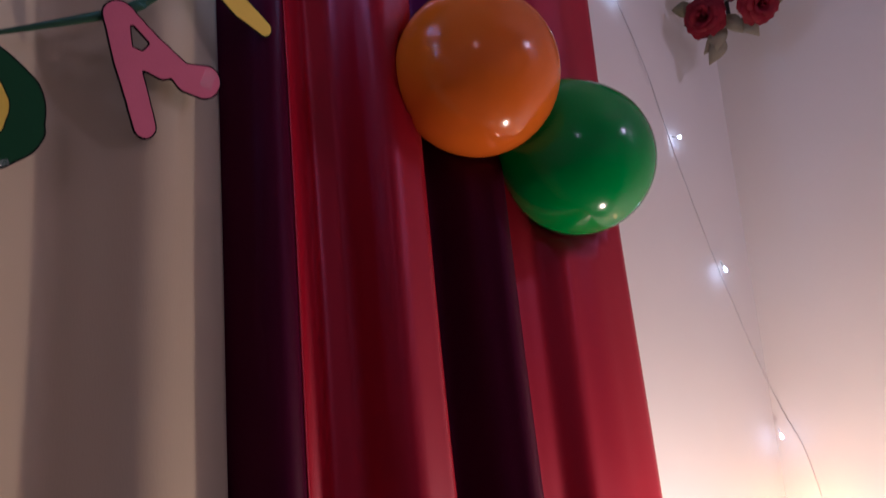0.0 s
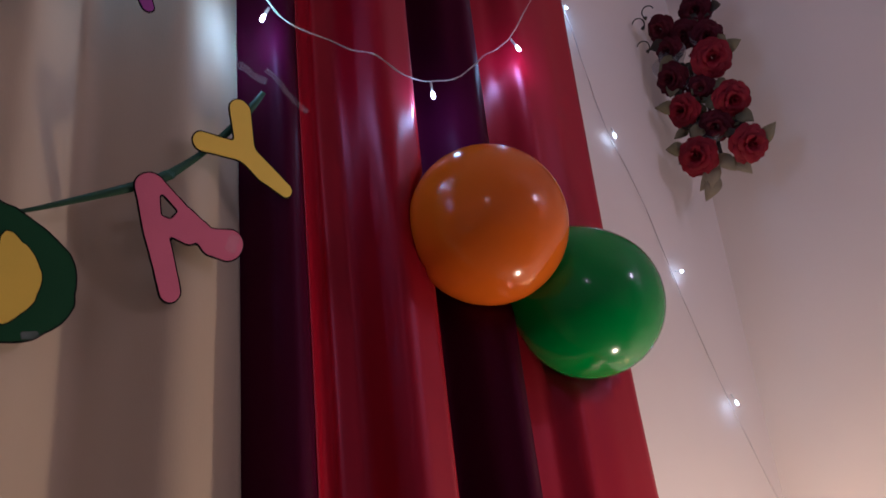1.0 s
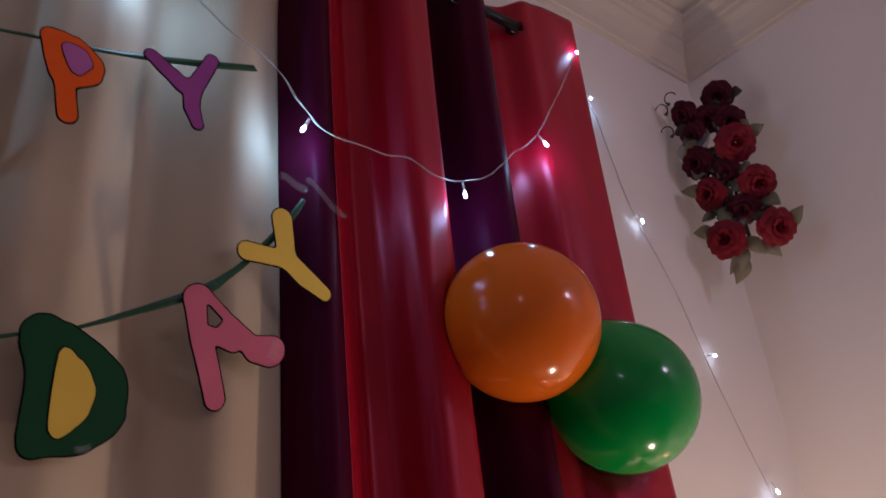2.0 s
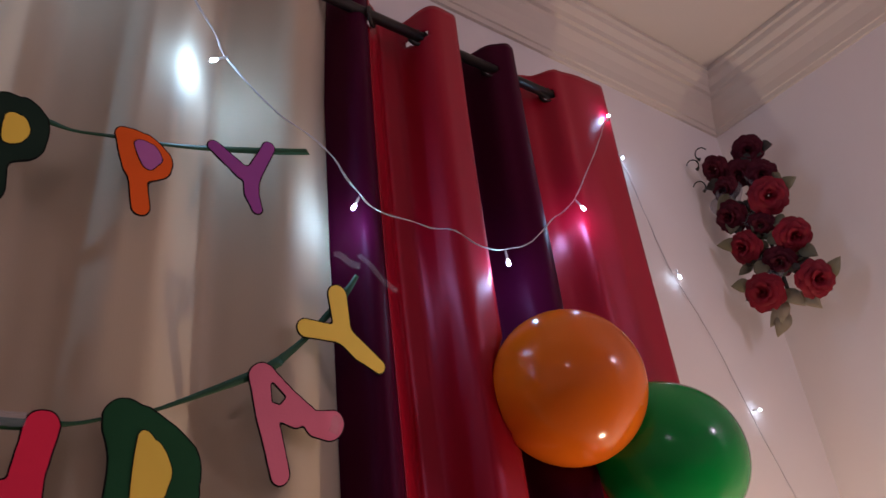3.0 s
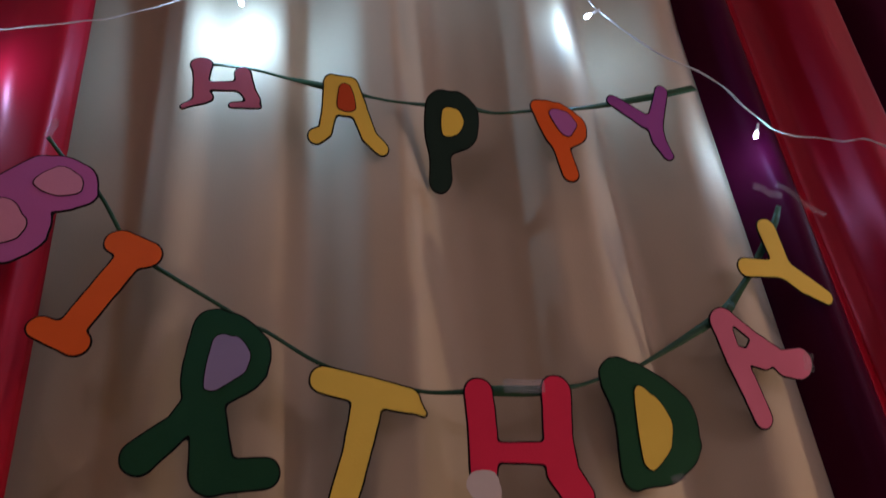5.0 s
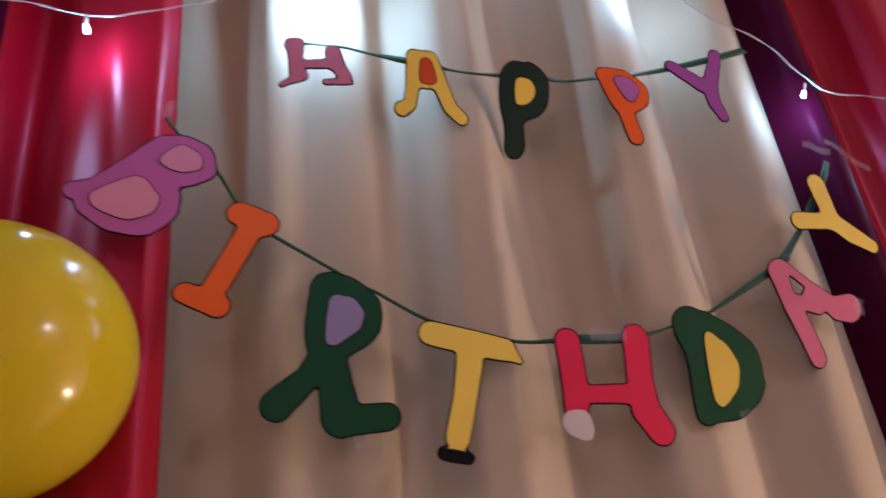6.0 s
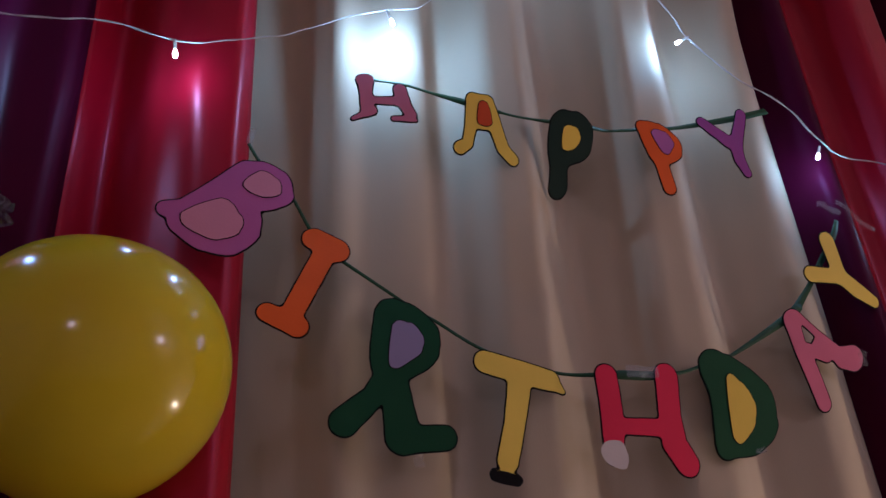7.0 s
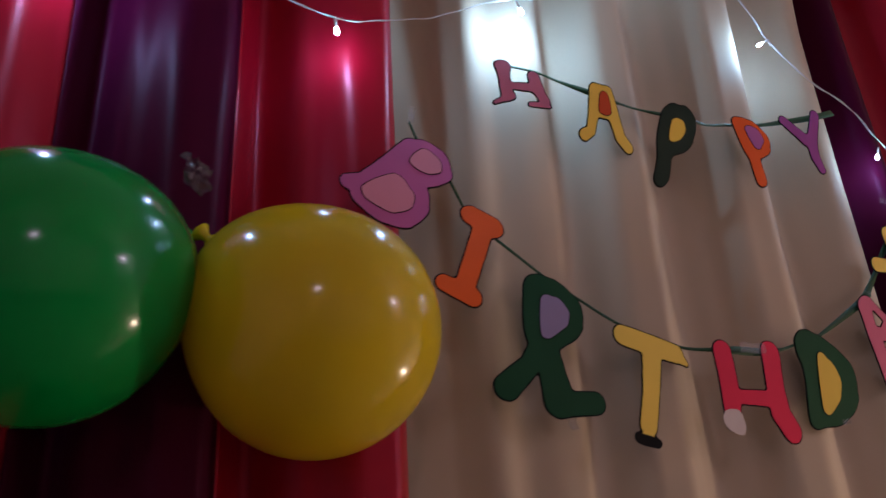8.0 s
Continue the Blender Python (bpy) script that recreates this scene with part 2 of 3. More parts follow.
def cloth(name, folds, x0, x1, mat, parent, seed, ease=0.25, label="", holes=()):
    bm = bmesh.new()
    nx = max(8, int((x1 - x0) / 0.006))
    zs = [CLOTH_TOP - 0.006 * i for i in range(22)]
    zs += [zs[-1] - 0.032 * i for i in range(1, int((zs[-1] - CLOTH_FOOT) / 0.032))] + [CLOTH_FOOT]
    grid = []
    for i in range(nx + 1):
        x = x0 + (x1 - x0) * i / nx
        crest = (1.0 - fold_depth(folds, x)) * 0.12
        grid.append([bm.verts.new(cloth_point(folds, x, z + (crest if j == 0 else 0), seed, ease)) for j, z in enumerate(zs)])
    for a, b in zip(grid, grid[1:]):
        for j in range(len(zs) - 1):
            x, z = (a[j].co.x + b[j].co.x) / 2, (zs[j] + zs[j + 1]) / 2
            if not any(math.hypot((x - h) * 1.5, z - ROD_Z + 0.004) < 0.0175 for h in holes):
                bm.faces.new((a[j], b[j], b[j + 1], a[j + 1]))
    ob = part(name, bm, mat, parent, label, smooth=True)
    thick = ob.modifiers.new("thickness", "SOLIDIFY")
    thick.thickness, thick.offset = 0.0018, 1.0
    return ob


def eyelet(parent, x, y, turn):
    bm = bmesh.new()
    m = pose(x, y, ROD_Z, 0, 0, turn)
    ring = [m @ Vector((0, 0.022 * math.cos(a), 0.022 * math.sin(a) - 0.004)) for a in [k * math.tau / 20 for k in range(20)]]
    tube(bm, ring, 0.0046, 8, closed=True)
    part("eyelet", bm, dark_metal, parent, "dark metal eyelet ring", smooth=True)


def curtain(name, label, folds, stripes, seed, ease, eyelets):
    ob = thing(name, (0, 0, 0), label, "curtain", "curtains on the rod")
    for x0, x1, mat, words in stripes:
        cloth("stripe" if len(stripes) > 1 else "panel", folds, x0, x1, mat, ob, seed, ease, words, [e[0] for e in eyelets])
    for x, turn in eyelets:
        eyelet(ob, x, ROD_Y, turn)
    return ob


FOLDS_RIGHT = [(0.425, 1.075), (0.455, 1.045), (0.482, 0.975), (0.505, 0.964), (0.530, 0.975), (0.542, 0.998), (0.570, 1.010), (0.600, 1.045), (0.645, 1.030), (0.684, 0.940), (0.700, 0.932), (0.764, 0.934),
               (0.776, 0.955), (0.792, 1.065), (0.845, 1.050), (0.900, 0.962), (0.935, 0.940), (0.965, 0.948), (0.985, 1.00), (1.010, 1.018), (1.060, 1.003), (1.115, 0.950), (1.20, 0.938),
               (1.285, 0.936), (1.302, 0.950), (1.32, 1.03)]
FOLDS_WHITE = [(-0.70, 1.07), (-0.62, 1.07), (-0.55, 1.045), (-0.522, 0.985), (-0.503, 0.962), (-0.462, 0.992), (-0.395, 0.968), (-0.350, 0.972), (-0.315, 1.040), (-0.28, 1.00), (-0.245, 0.938),
               (-0.165, 0.936), (-0.138, 1.00), (-0.07, 1.065), (0.0, 1.02), (0.05, 0.940), (0.13, 0.936), (0.165, 0.99), (0.22, 1.065), (0.28, 1.01),
               (0.325, 0.957), (0.362, 0.957), (0.40, 0.995), (0.450, 1.06)]
FOLDS_LEFT = [(-1.72, 1.060), (-1.66, 0.960), (-1.58, 0.960), (-1.52, 1.060), (-1.44, 0.970), (-1.37, 0.960), (-1.33, 1.060), (-1.26, 0.970), (-1.21, 0.954),
              (-1.137, 0.995), (-1.10, 1.065), (-1.04, 1.000), (-0.98, 0.956), (-0.92, 0.965), (-0.90, 1.010), (-0.86, 1.060), (-0.79, 0.995),
              (-0.72, 0.958), (-0.665, 0.956), (-0.648, 1.005)]
curtain("striped_curtain", "satin curtain with wide purple and red stripes on eyelets", FOLDS_RIGHT,
        [(0.425, 0.534, purple_satin, "deep purple satin stripe"), (0.534, 0.772, red_satin, "crimson satin stripe"),
         (0.772, 0.980, purple_satin, "deep purple satin stripe"), (0.980, 1.320, red_satin, "crimson satin stripe")],
        2.0, 0.10, [(0.668, 60), (0.536, -50), (0.893, 55), (0.778, -75), (1.092, 50), (0.972, -60), (1.308, -70)])
curtain("white_curtain", "cream white curtain hanging in soft folds from eyelets", FOLDS_WHITE,
        [(-0.70, 0.450, cream_cloth, "")], 7.0, 0.55, [(-0.53, 40), (-0.425, -50), (-0.30, 40), (-0.150, -60), (0.035, 40), (0.155, -60), (0.315, 40)])
curtain("striped_curtain", "satin curtain with wide purple and red stripes on eyelets", FOLDS_LEFT,
        [(-1.72, -1.36, purple_satin, "deep purple satin stripe"), (-1.36, -1.139, red_satin, "crimson satin stripe"),
         (-1.139, -0.902, purple_satin, "deep purple satin stripe"), (-0.902, -0.648, red_satin, "crimson satin stripe")],
        11.0, 0.10, [(-1.05, 40), (-0.91, -60), (-0.79, 40), (-0.652, -60), (-1.27, 40), (-1.13, -60)])


def curtain_rod():
    ob = thing("curtain_rod", (-0.2, ROD_Y, ROD_Z), "dark brown metal curtain rod on wall brackets", "curtain rod")
    bm = bmesh.new()
    tube(bm, [(-1.58, 0, 0), (1.455, 0, 0)], ROD_R, 20)
    part("pole", bm, dark_metal, ob, smooth=True)
    for x in (-1.50, 1.40):
        bm = bmesh.new()
        tube(bm, [(x, 0, -0.018), (x, WALL_Y - ROD_Y, -0.018)], 0.006, 8)
        box(bm, (x - 0.012, WALL_Y - ROD_Y - 0.006, -0.05), (x + 0.012, WALL_Y - ROD_Y, 0.02))
        part("bracket", bm, dark_metal, ob)
    for x, s in ((-1.58, -1), (1.455, 1)):
        bm = bmesh.new()
        revolve(bm, [(0, 0), (0.016, 0.002), (0.018, 0.012), (0.012, 0.020), (0, 0.022)], 20, Matrix.Translation((x, 0, 0)) @ pose(0, 0, 0, 0, 90 * s, 0))
        part("finial", bm, dark_metal, ob, smooth=True)


curtain_rod()


# ---- balloons ----
def balloon(colour, centre, radius, neck_way, long, mat, label):
    ob = thing(colour + "_balloon", centre, label, "balloon", "party balloons")
    taper = 0.05 + 0.45 * max(0, long - 1.05)
    turn = Vector(neck_way).to_track_quat("Z", "Y").to_matrix().to_4x4()
    profile = []
    n = 34
    for i in range(n + 1):
        a = math.pi * i / n
        h = -math.cos(a)
        r = math.sin(a) * (1 - taper * max(0, h) ** 1.5)
        profile.append((radius * r, radius * h * (long if h > 0 else 1.0)))
    top = radius * long
    profile = profile[:-2] + [(0.016, top * 0.992), (0.010, top + 0.008), (0.006, top + 0.016), (0.0, top + 0.017)]
    bm = bmesh.new()
    revolve(bm, profile, 56, turn)
    part("skin", bm, mat, ob, smooth=True)
    bm = bmesh.new()
    revolve(bm, [(0, top + 0.012), (0.009, top + 0.014), (0.0095, top + 0.020), (0.005, top + 0.024), (0.008, top + 0.034), (0.014, top + 0.040),
                 (0.012, top + 0.041), (0, top + 0.034)], 16, turn)
    part("knot", bm, mat, ob, "tied latex neck", smooth=True)
    return ob


for row in BALLOONS:
    balloon(*row)


# ---- letters ----
def outline_loops(field, xs, ys):
    """Closed outlines where the field crosses zero."""
    def cross(i, j, k, l):
        a, b = field[i, j], field[k, l]
        t = a / (a - b)
        return (xs[i] + (xs[k] - xs[i]) * t, ys[j] + (ys[l] - ys[j]) * t)
    inside = field < 0
    follow, place = {}, {}
    for i in range(len(xs) - 1):
        for j in range(len(ys) - 1):
            code = (inside[i, j], inside[i + 1, j], inside[i + 1, j + 1], inside[i, j + 1])
            if all(code) or not any(code):
                continue
            corner = ((i, j), (i + 1, j), (i + 1, j + 1), (i, j + 1))
            starts, ends = [], []
            for k in range(4):
                a, b = corner[k], corner[(k + 1) % 4]
                if code[k] != code[(k + 1) % 4]:
                    key = (min(a, b), max(a, b))
                    place[key] = cross(*key[0], *key[1])
                    (starts if code[k] else ends).append(key)
            for s, e in zip(starts, ends if len(ends) == 1 else ends[::-1]):
                follow[s] = e
    loops = []
    while follow:
        first, key = next(iter(follow.items()))
        loop = [first]
        del follow[first]
        while key != first and key in follow:
            loop.append(key)
            key = follow.pop(key)
        loops.append([place[k] for k in loop])
    return [l for l in loops if len(l) > 6]


def capsule(px, py, a, b):
    ax, ay, ar = a
    bx, by, br = b
    dx, dy = bx - ax, by - ay
    t = np.clip(((px - ax) * dx + (py - ay) * dy) / max(1e-9, dx * dx + dy * dy), 0, 1)
    return np.hypot(px - ax - t * dx, py - ay - t * dy) - (ar + (br - ar) * t)


def rounded_polygon(px, py, corners, r):
    d = np.full(px.shape, 1e9)
    inside = np.zeros(px.shape, bool)
    for (ax, ay), (bx, by) in zip(corners, corners[1:] + corners[:1]):
        dx, dy = bx - ax, by - ay
        t = np.clip(((px - ax) * dx + (py - ay) * dy) / (dx * dx + dy * dy), 0, 1)
        d = np.minimum(d, np.hypot(px - ax - t * dx, py - ay - t * dy))
        crosses = ((ay > py) != (by > py)) & (px < (bx - ax) * (py - ay) / (by - ay + 1e-12) + ax)
        inside ^= crosses
    return np.where(inside, -d, d) - r


def rounded(corners, steps=5):
    """The same outline with its corners drawn as a smooth curve."""
    n = len(corners)
    out = []
    for i in range(n):
        p0, p1, p2, p3 = (np.array(corners[(i + k) % n], float) for k in (-1, 0, 1, 2))
        for k in range(steps):
            t = k / steps
            q = 0.5 * (2 * p1 + (p2 - p0) * t * 0.9 + (2 * p0 - 5 * p1 + 4 * p2 - p3) * t * t + (3 * p1 - p0 - 3 * p2 + p3) * t ** 3)
            out.append((q[0], q[1]))
    return out


def soft_union(a, b, k):
    h = np.clip(0.5 + 0.5 * (b - a) / k, 0, 1)
    return b * (1 - h) + a * h - k * h * (1 - h)


def shape_field(strokes, blobs, holes, px, py):
    f = np.full(px.shape, 1e3)
    for s in strokes:
        one = np.full(px.shape, 1e3)
        for a, b in zip(s, s[1:]):
            one = np.minimum(one, capsule(px, py, a, b))
        f = soft_union(one, f, 7.0)
    for corners, r in blobs:
        f = soft_union(rounded_polygon(px, py, rounded(corners), r), f, 7.0)
    for corners, r in holes:
        f = np.maximum(f, -rounded_polygon(px, py, corners, r))
    return f


GRID = np.arange(-150.0, 150.1, 2.0)
PX, PY = np.meshgrid(GRID, GRID, indexing="ij")


def sheet(name, field, back, thick, mat, parent, curl, label=""):
    """A cut sheet of card: the outline of the field, in millimetres, from depth back towards the viewer."""
    bm = bmesh.new()
    edges = []
    for loop in outline_loops(field, GRID, GRID):
        vs = [bm.verts.new((x / 1000, 0, z / 1000)) for x, z in loop]
        edges += [bm.edges.new((a, b)) for a, b in zip(vs, vs[1:] + vs[:1])]
    bmesh.ops.triangle_fill(bm, use_beauty=True, use_dissolve=False, edges=edges)
    made = bmesh.ops.extrude_face_region(bm, geom=list(bm.faces))
    front = {v for v in made["geom"] if isinstance(v, bmesh.types.BMVert)}
    for v in bm.verts:
        x, z = v.co.x, v.co.z
        v.co.y = back - (thick if v in front else 0) + curl[0] * x + curl[1] * z + curl[2] * (x * x + z * z)
    return part(name, bm, mat, parent, label)


def letter(which, place, colour, label, strokes=(), blobs=(), holes=(), inserts=(), fill=None, fill_label="", lean=(0, 0), edge=2.2, inlay_line=True):
    ob = thing("letter_" + which, place, label, "paper letter", "letters of the party banner")
    curl = (*lean, 0.15)
    f = shape_field(strokes, blobs, holes, PX, PY)
    wobble = np.array([[noise.noise(Vector((x * 0.06, z * 0.06, ord(which[0])))) for z in GRID] for x in GRID]) * 0.9
    sheet("border", f + wobble, 0.0012, 0.0014, ink, ob, curl, "black marker outline")
    sheet("face", f + wobble * 0.6 + edge, -0.0002, 0.0008, colour, ob, curl)
    for corners, r in inserts:
        g = rounded_polygon(PX, PY, rounded(list(corners)), r)
        if inlay_line:
            sheet("inlay_edge", g + wobble * 0.5 - 1.5, -0.0010, 0.0004, ink, ob, curl, "black marker outline")
        sheet("inlay", g + wobble * 0.5, -0.0014, 0.0005, fill, ob, curl, fill_label)
    return ob


letter("b", (-0.647, 0.914, 2.057), card_purple, "purple card letter B with pink inlays on the banner",
       strokes=[[(-107, -49, 14), (-82, -44, 16), (-40, -8, 19), (-3, 31, 19)]],
       blobs=[([(-85, -54), (-36, -17), (1, -38), (4, -70), (-21, -95), (-57, -92), (-87, -71)], 16.3), ([(-18, 9), (12, 37), (43, 27), (51, -2), (33, -16), (6, -20)], 15.1)],
       inserts=[([(-81, -57), (-35, -29), (-13, -52), (-16, -71), (-40, -82), (-66, -74)], 6.5), ([(-1, 6), (18, 27), (36, 18), (39, 3), (21, -4)], 6.7)],
       fill=card_pale_pink, fill_label="pink card inlay",
       lean=(0.10, 0.08))
letter("i", (-0.561, 0.912, 1.913), card_orange, "orange card letter I with black outline",
       strokes=[[(12, 80, 21), (40, 63, 23)], [(27, 60, 18), (-24, -50, 17)], [(-54, -46, 16), (-16, -65, 18)]],
       lean=(0.00, 0.22))
letter("r", (-0.426, 0.946, 1.796), card_green, "dark green card letter R with lilac inlay",
       strokes=[[(-14, 9, 18), (-38, -28, 17), (-78, -62, 22)], [(-8, 1, 19), (-4, -45, 23), (1, -83, 26)], [(1, -88, 20), (58, -87, 19)]],
       blobs=[([(-13, 97), (12, 96), (41, 69), (40, 37), (11, 16), (-21, 17)], 20.1)],
       inserts=[([(-3, 77), (19, 78), (33, 60), (30, 39), (13, 26), (-10, 18)], 3.8)],
       fill=card_lilac, fill_label="lilac card inlay",
       lean=(-0.10, 0.05))
letter("t", (-0.248, 0.938, 1.788), card_yellow, "yellow card letter T with a black tip",
       strokes=[[(-52, 30, 19), (2, 17, 20), (52, 6, 18), (71, -10, 6)], [(2, 8, 21), (-15, -61, 18), (-31, -111, 18)]],
       blobs=[([(-55, -122), (-16, -131), (-19, -144), (-55, -136)], 1.5)],
       inserts=[([(-56, -124), (-15, -133), (-18, -145), (-56, -137)], 1.2)],
       fill=ink, fill_label="black card tip", inlay_line=False,
       lean=(0.08, 0.03))
letter("h", (-0.059, 0.932, 1.740), card_red, "bright red card letter H with a white torn corner",
       strokes=[[(-47, 61, 20), (-47, 10, 20), (-50, -29, 19), (-53, -57, 17)], [(59, 63, 22), (52, 6, 21), (51, -41, 23), (68, -70, 22)], [(-47, -15, 13), (50, -18, 16)]],
       inserts=[([(-64, -43), (-43, -42), (-37, -58), (-41, -72), (-60, -67), (-69, -55)], 5.3)],
       fill=card_white, fill_label="white torn paper patch", inlay_line=False,
       lean=(0.00, 0.00))
letter("d", (0.135, 0.946, 1.759), card_green, "dark green card letter D with yellow inlay",
       strokes=[],
       blobs=[([(-48, 68), (-18, 63), (41, 22), (50, -26), (23, -53), (-24, -60), (-30, -53), (-33, 18)], 20.3)],
       inserts=[([(-16, 43), (5, 34), (24, 5), (21, -25), (5, -45), (-12, -46)], 4.3)],
       fill=card_yellow, fill_label="yellow card inlay",
       lean=(-0.05, -0.20))
letter("a", (0.318, 0.953, 1.848), card_pink, "pink card letter A with black outline",
       strokes=[[(-34, 63, 21), (-21, 9, 18), (-1, -44, 17), (10, -76, 16)], [(-29, 61, 21), (12, 36, 15), (55, 6, 17), (90, 5, 22)], [(62, -1, 18), (85, -3, 20)], [(-22, 18, 13), (27, 7, 16)]],
       holes=[([(-15, 52), (4, 36), (-2, 27), (-11, 29)], 1.9)],
       lean=(0.00, -0.18))
letter("y", (0.425, 0.950, 2.014), card_yellow, "yellow card letter Y with black outline",
       strokes=[[(-8, 63, 20), (2, 5, 18)], [(-66, -8, 17), (-2, -7, 16)], [(-1, -2, 18), (38, -29, 19), (77, -49, 14)]],
       lean=(0.06, -0.08))
letter("h", (-0.442, 0.918, 2.246), card_rose, "rose pink card letter H with black outline",
       strokes=[[(-38, 37, 9), (-26, 38, 10)], [(-31, 35, 14), (-30, 9, 12), (-28, -21, 12)], [(-27, -2, 8), (32, 1, 10)], [(26, 24, 13), (32, -4, 12), (43, -23, 11)], [(-20, -22, 9), (-51, -40, 5)], [(43, -31, 7), (14, -34, 6), (51, -34, 4)]],
       lean=(-0.06, 0.00))
letter("a", (-0.263, 0.932, 2.229), card_yellow, "yellow card letter A with red inlay",
       strokes=[[(-24, 46, 12), (-1, 44, 13)], [(-26, 41, 12), (-28, -3, 12), (-33, -33, 11), (-46, -42, 13)], [(3, 43, 14), (18, 2, 14), (32, -33, 13), (51, -50, 12)]],
       blobs=[([(-24, 41), (1, 45), (19, 5), (-25, 0)], 5.8)],
       inserts=[([(-10, 36), (-1, 39), (7, 9), (-11, 7)], 3.9)],
       fill=card_brick, fill_label="red card inlay",
       lean=(0.06, -0.24))
letter("p", (-0.106, 0.945, 2.211), card_dark_green, "dark green card letter P with yellow inlay",
       strokes=[[(-14, -1, 19), (-11, -33, 17), (-8, -54, 19)]],
       blobs=[([(-24, 37), (5, 40), (26, 30), (29, 6), (11, -3), (-18, -7)], 17.0)],
       inserts=[([(-10, 29), (7, 30), (17, 19), (11, 7), (-7, 4)], 4.0)],
       fill=card_yellow, fill_label="yellow card inlay",
       lean=(0.00, -0.70))
letter("p", (0.063, 0.922, 2.210), card_orange, "orange card letter P with purple inlay",
       strokes=[[(-28, 54, 12), (0, 0, 16), (8, -33, 15), (15, -63, 15)]],
       blobs=[([(-20, 49), (8, 50), (36, 30), (38, 9), (18, -4), (-6, 0)], 14.8)],
       inserts=[([(-3, 42), (18, 42), (30, 26), (23, 12), (14, 9)], 5.3)],
       fill=card_magenta, fill_label="purple card inlay",
       lean=(0.00, -0.10))
letter("y", (0.248, 0.930, 2.266), card_violet, "violet card letter Y with black outline",
       strokes=[[(-67, 35, 12), (-15, -1, 15)], [(29, 65, 13), (3, -3, 15)], [(0, 0, 16), (4, -39, 14), (15, -64, 11)]],
       lean=(0.00, -0.06))


# ---- ribbons ----
def ribbon(label, line, widths):
    ob = thing("ribbon", line[0], label, "ribbon", "ribbons of the party banner")
    bm = bmesh.new()
    base = Vector(line[0])
    pts = spline(line, 6)
    w = spline([(v, 0, 0) for v in widths], 6)
    rows = []
    for i, p in enumerate(pts):
        d = (pts[min(i + 1, len(pts) - 1)] - pts[max(i - 1, 0)]).normalized()
        side = Vector((-d.z, 0, d.x)).normalized()
        half = max(w[i].x, 0.0027)
        edge = side * half + Vector((0, 0.15 * half, 0))
        q = p - base
        back = Vector((0, 0.0008, 0))
        rows.append([bm.verts.new(q + edge), bm.verts.new(q - edge), bm.verts.new(q - edge + back), bm.verts.new(q + edge + back)])
    for a, b in zip(rows, rows[1:]):
        for k in range(4):
            bm.faces.new((a[k], a[(k + 1) % 4], b[(k + 1) % 4], b[k]))
    bm.faces.new(rows[0])
    bm.faces.new(rows[-1][::-1])
    part("strip", bm, ribbon_green, ob, smooth=True)


ribbon("dark green satin ribbon carrying the upper word", [(-0.474, 0.924, 2.289), (-0.407, 0.922, 2.286), (-0.357, 0.930, 2.283), (-0.300, 0.928, 2.272), (-0.255, 0.930, 2.266), (-0.220, 0.930, 2.260), (-0.187, 0.935, 2.261), (-0.136, 0.932, 2.258), (-0.075, 0.926, 2.254), (-0.030, 0.930, 2.253), (0.025, 0.926, 2.260), (0.111, 0.930, 2.278), (0.187, 0.937, 2.303), (0.274, 0.937, 2.330), (0.343, 0.942, 2.357), (0.362, 0.945, 2.366)],
       [0.002, 0.002, 0.003, 0.0075, 0.007, 0.0015, 0.0018, 0.005, 0.006, 0.003, 0.0035, 0.004, 0.006, 0.0075, 0.0075, 0.0075])
ribbon("dark green satin ribbon carrying the lower word", [(-0.651, 0.917, 2.135), (-0.628, 0.935, 2.111), (-0.595, 0.935, 2.079), (-0.578, 0.942, 2.058), (-0.550, 0.950, 2.011), (-0.527, 0.950, 1.985), (-0.500, 0.948, 1.965), (-0.418, 0.962, 1.919), (-0.392, 0.966, 1.902), (-0.368, 0.962, 1.890), (-0.307, 0.945, 1.844), (-0.244, 0.945, 1.822), (-0.174, 0.945, 1.806), (-0.119, 0.936, 1.803), (-0.081, 0.936, 1.804), (-0.024, 0.936, 1.804), (0.033, 0.938, 1.811), (0.073, 0.940, 1.823), (0.108, 0.942, 1.835), (0.142, 0.942, 1.845), (0.273, 0.950, 1.914), (0.313, 0.952, 1.941), (0.320, 0.955, 1.948), (0.362, 0.958, 1.991), (0.406, 0.956, 2.045), (0.436, 0.945, 2.089), (0.457, 0.945, 2.125)],
       [0.002, 0.002, 0.002, 0.002, 0.0025, 0.003, 0.003, 0.0025, 0.0025, 0.002, 0.002, 0.002, 0.0025, 0.004, 0.0075, 0.0075, 0.003, 0.002, 0.002, 0.003, 0.0075, 0.008, 0.007, 0.005, 0.006, 0.006, 0.004])


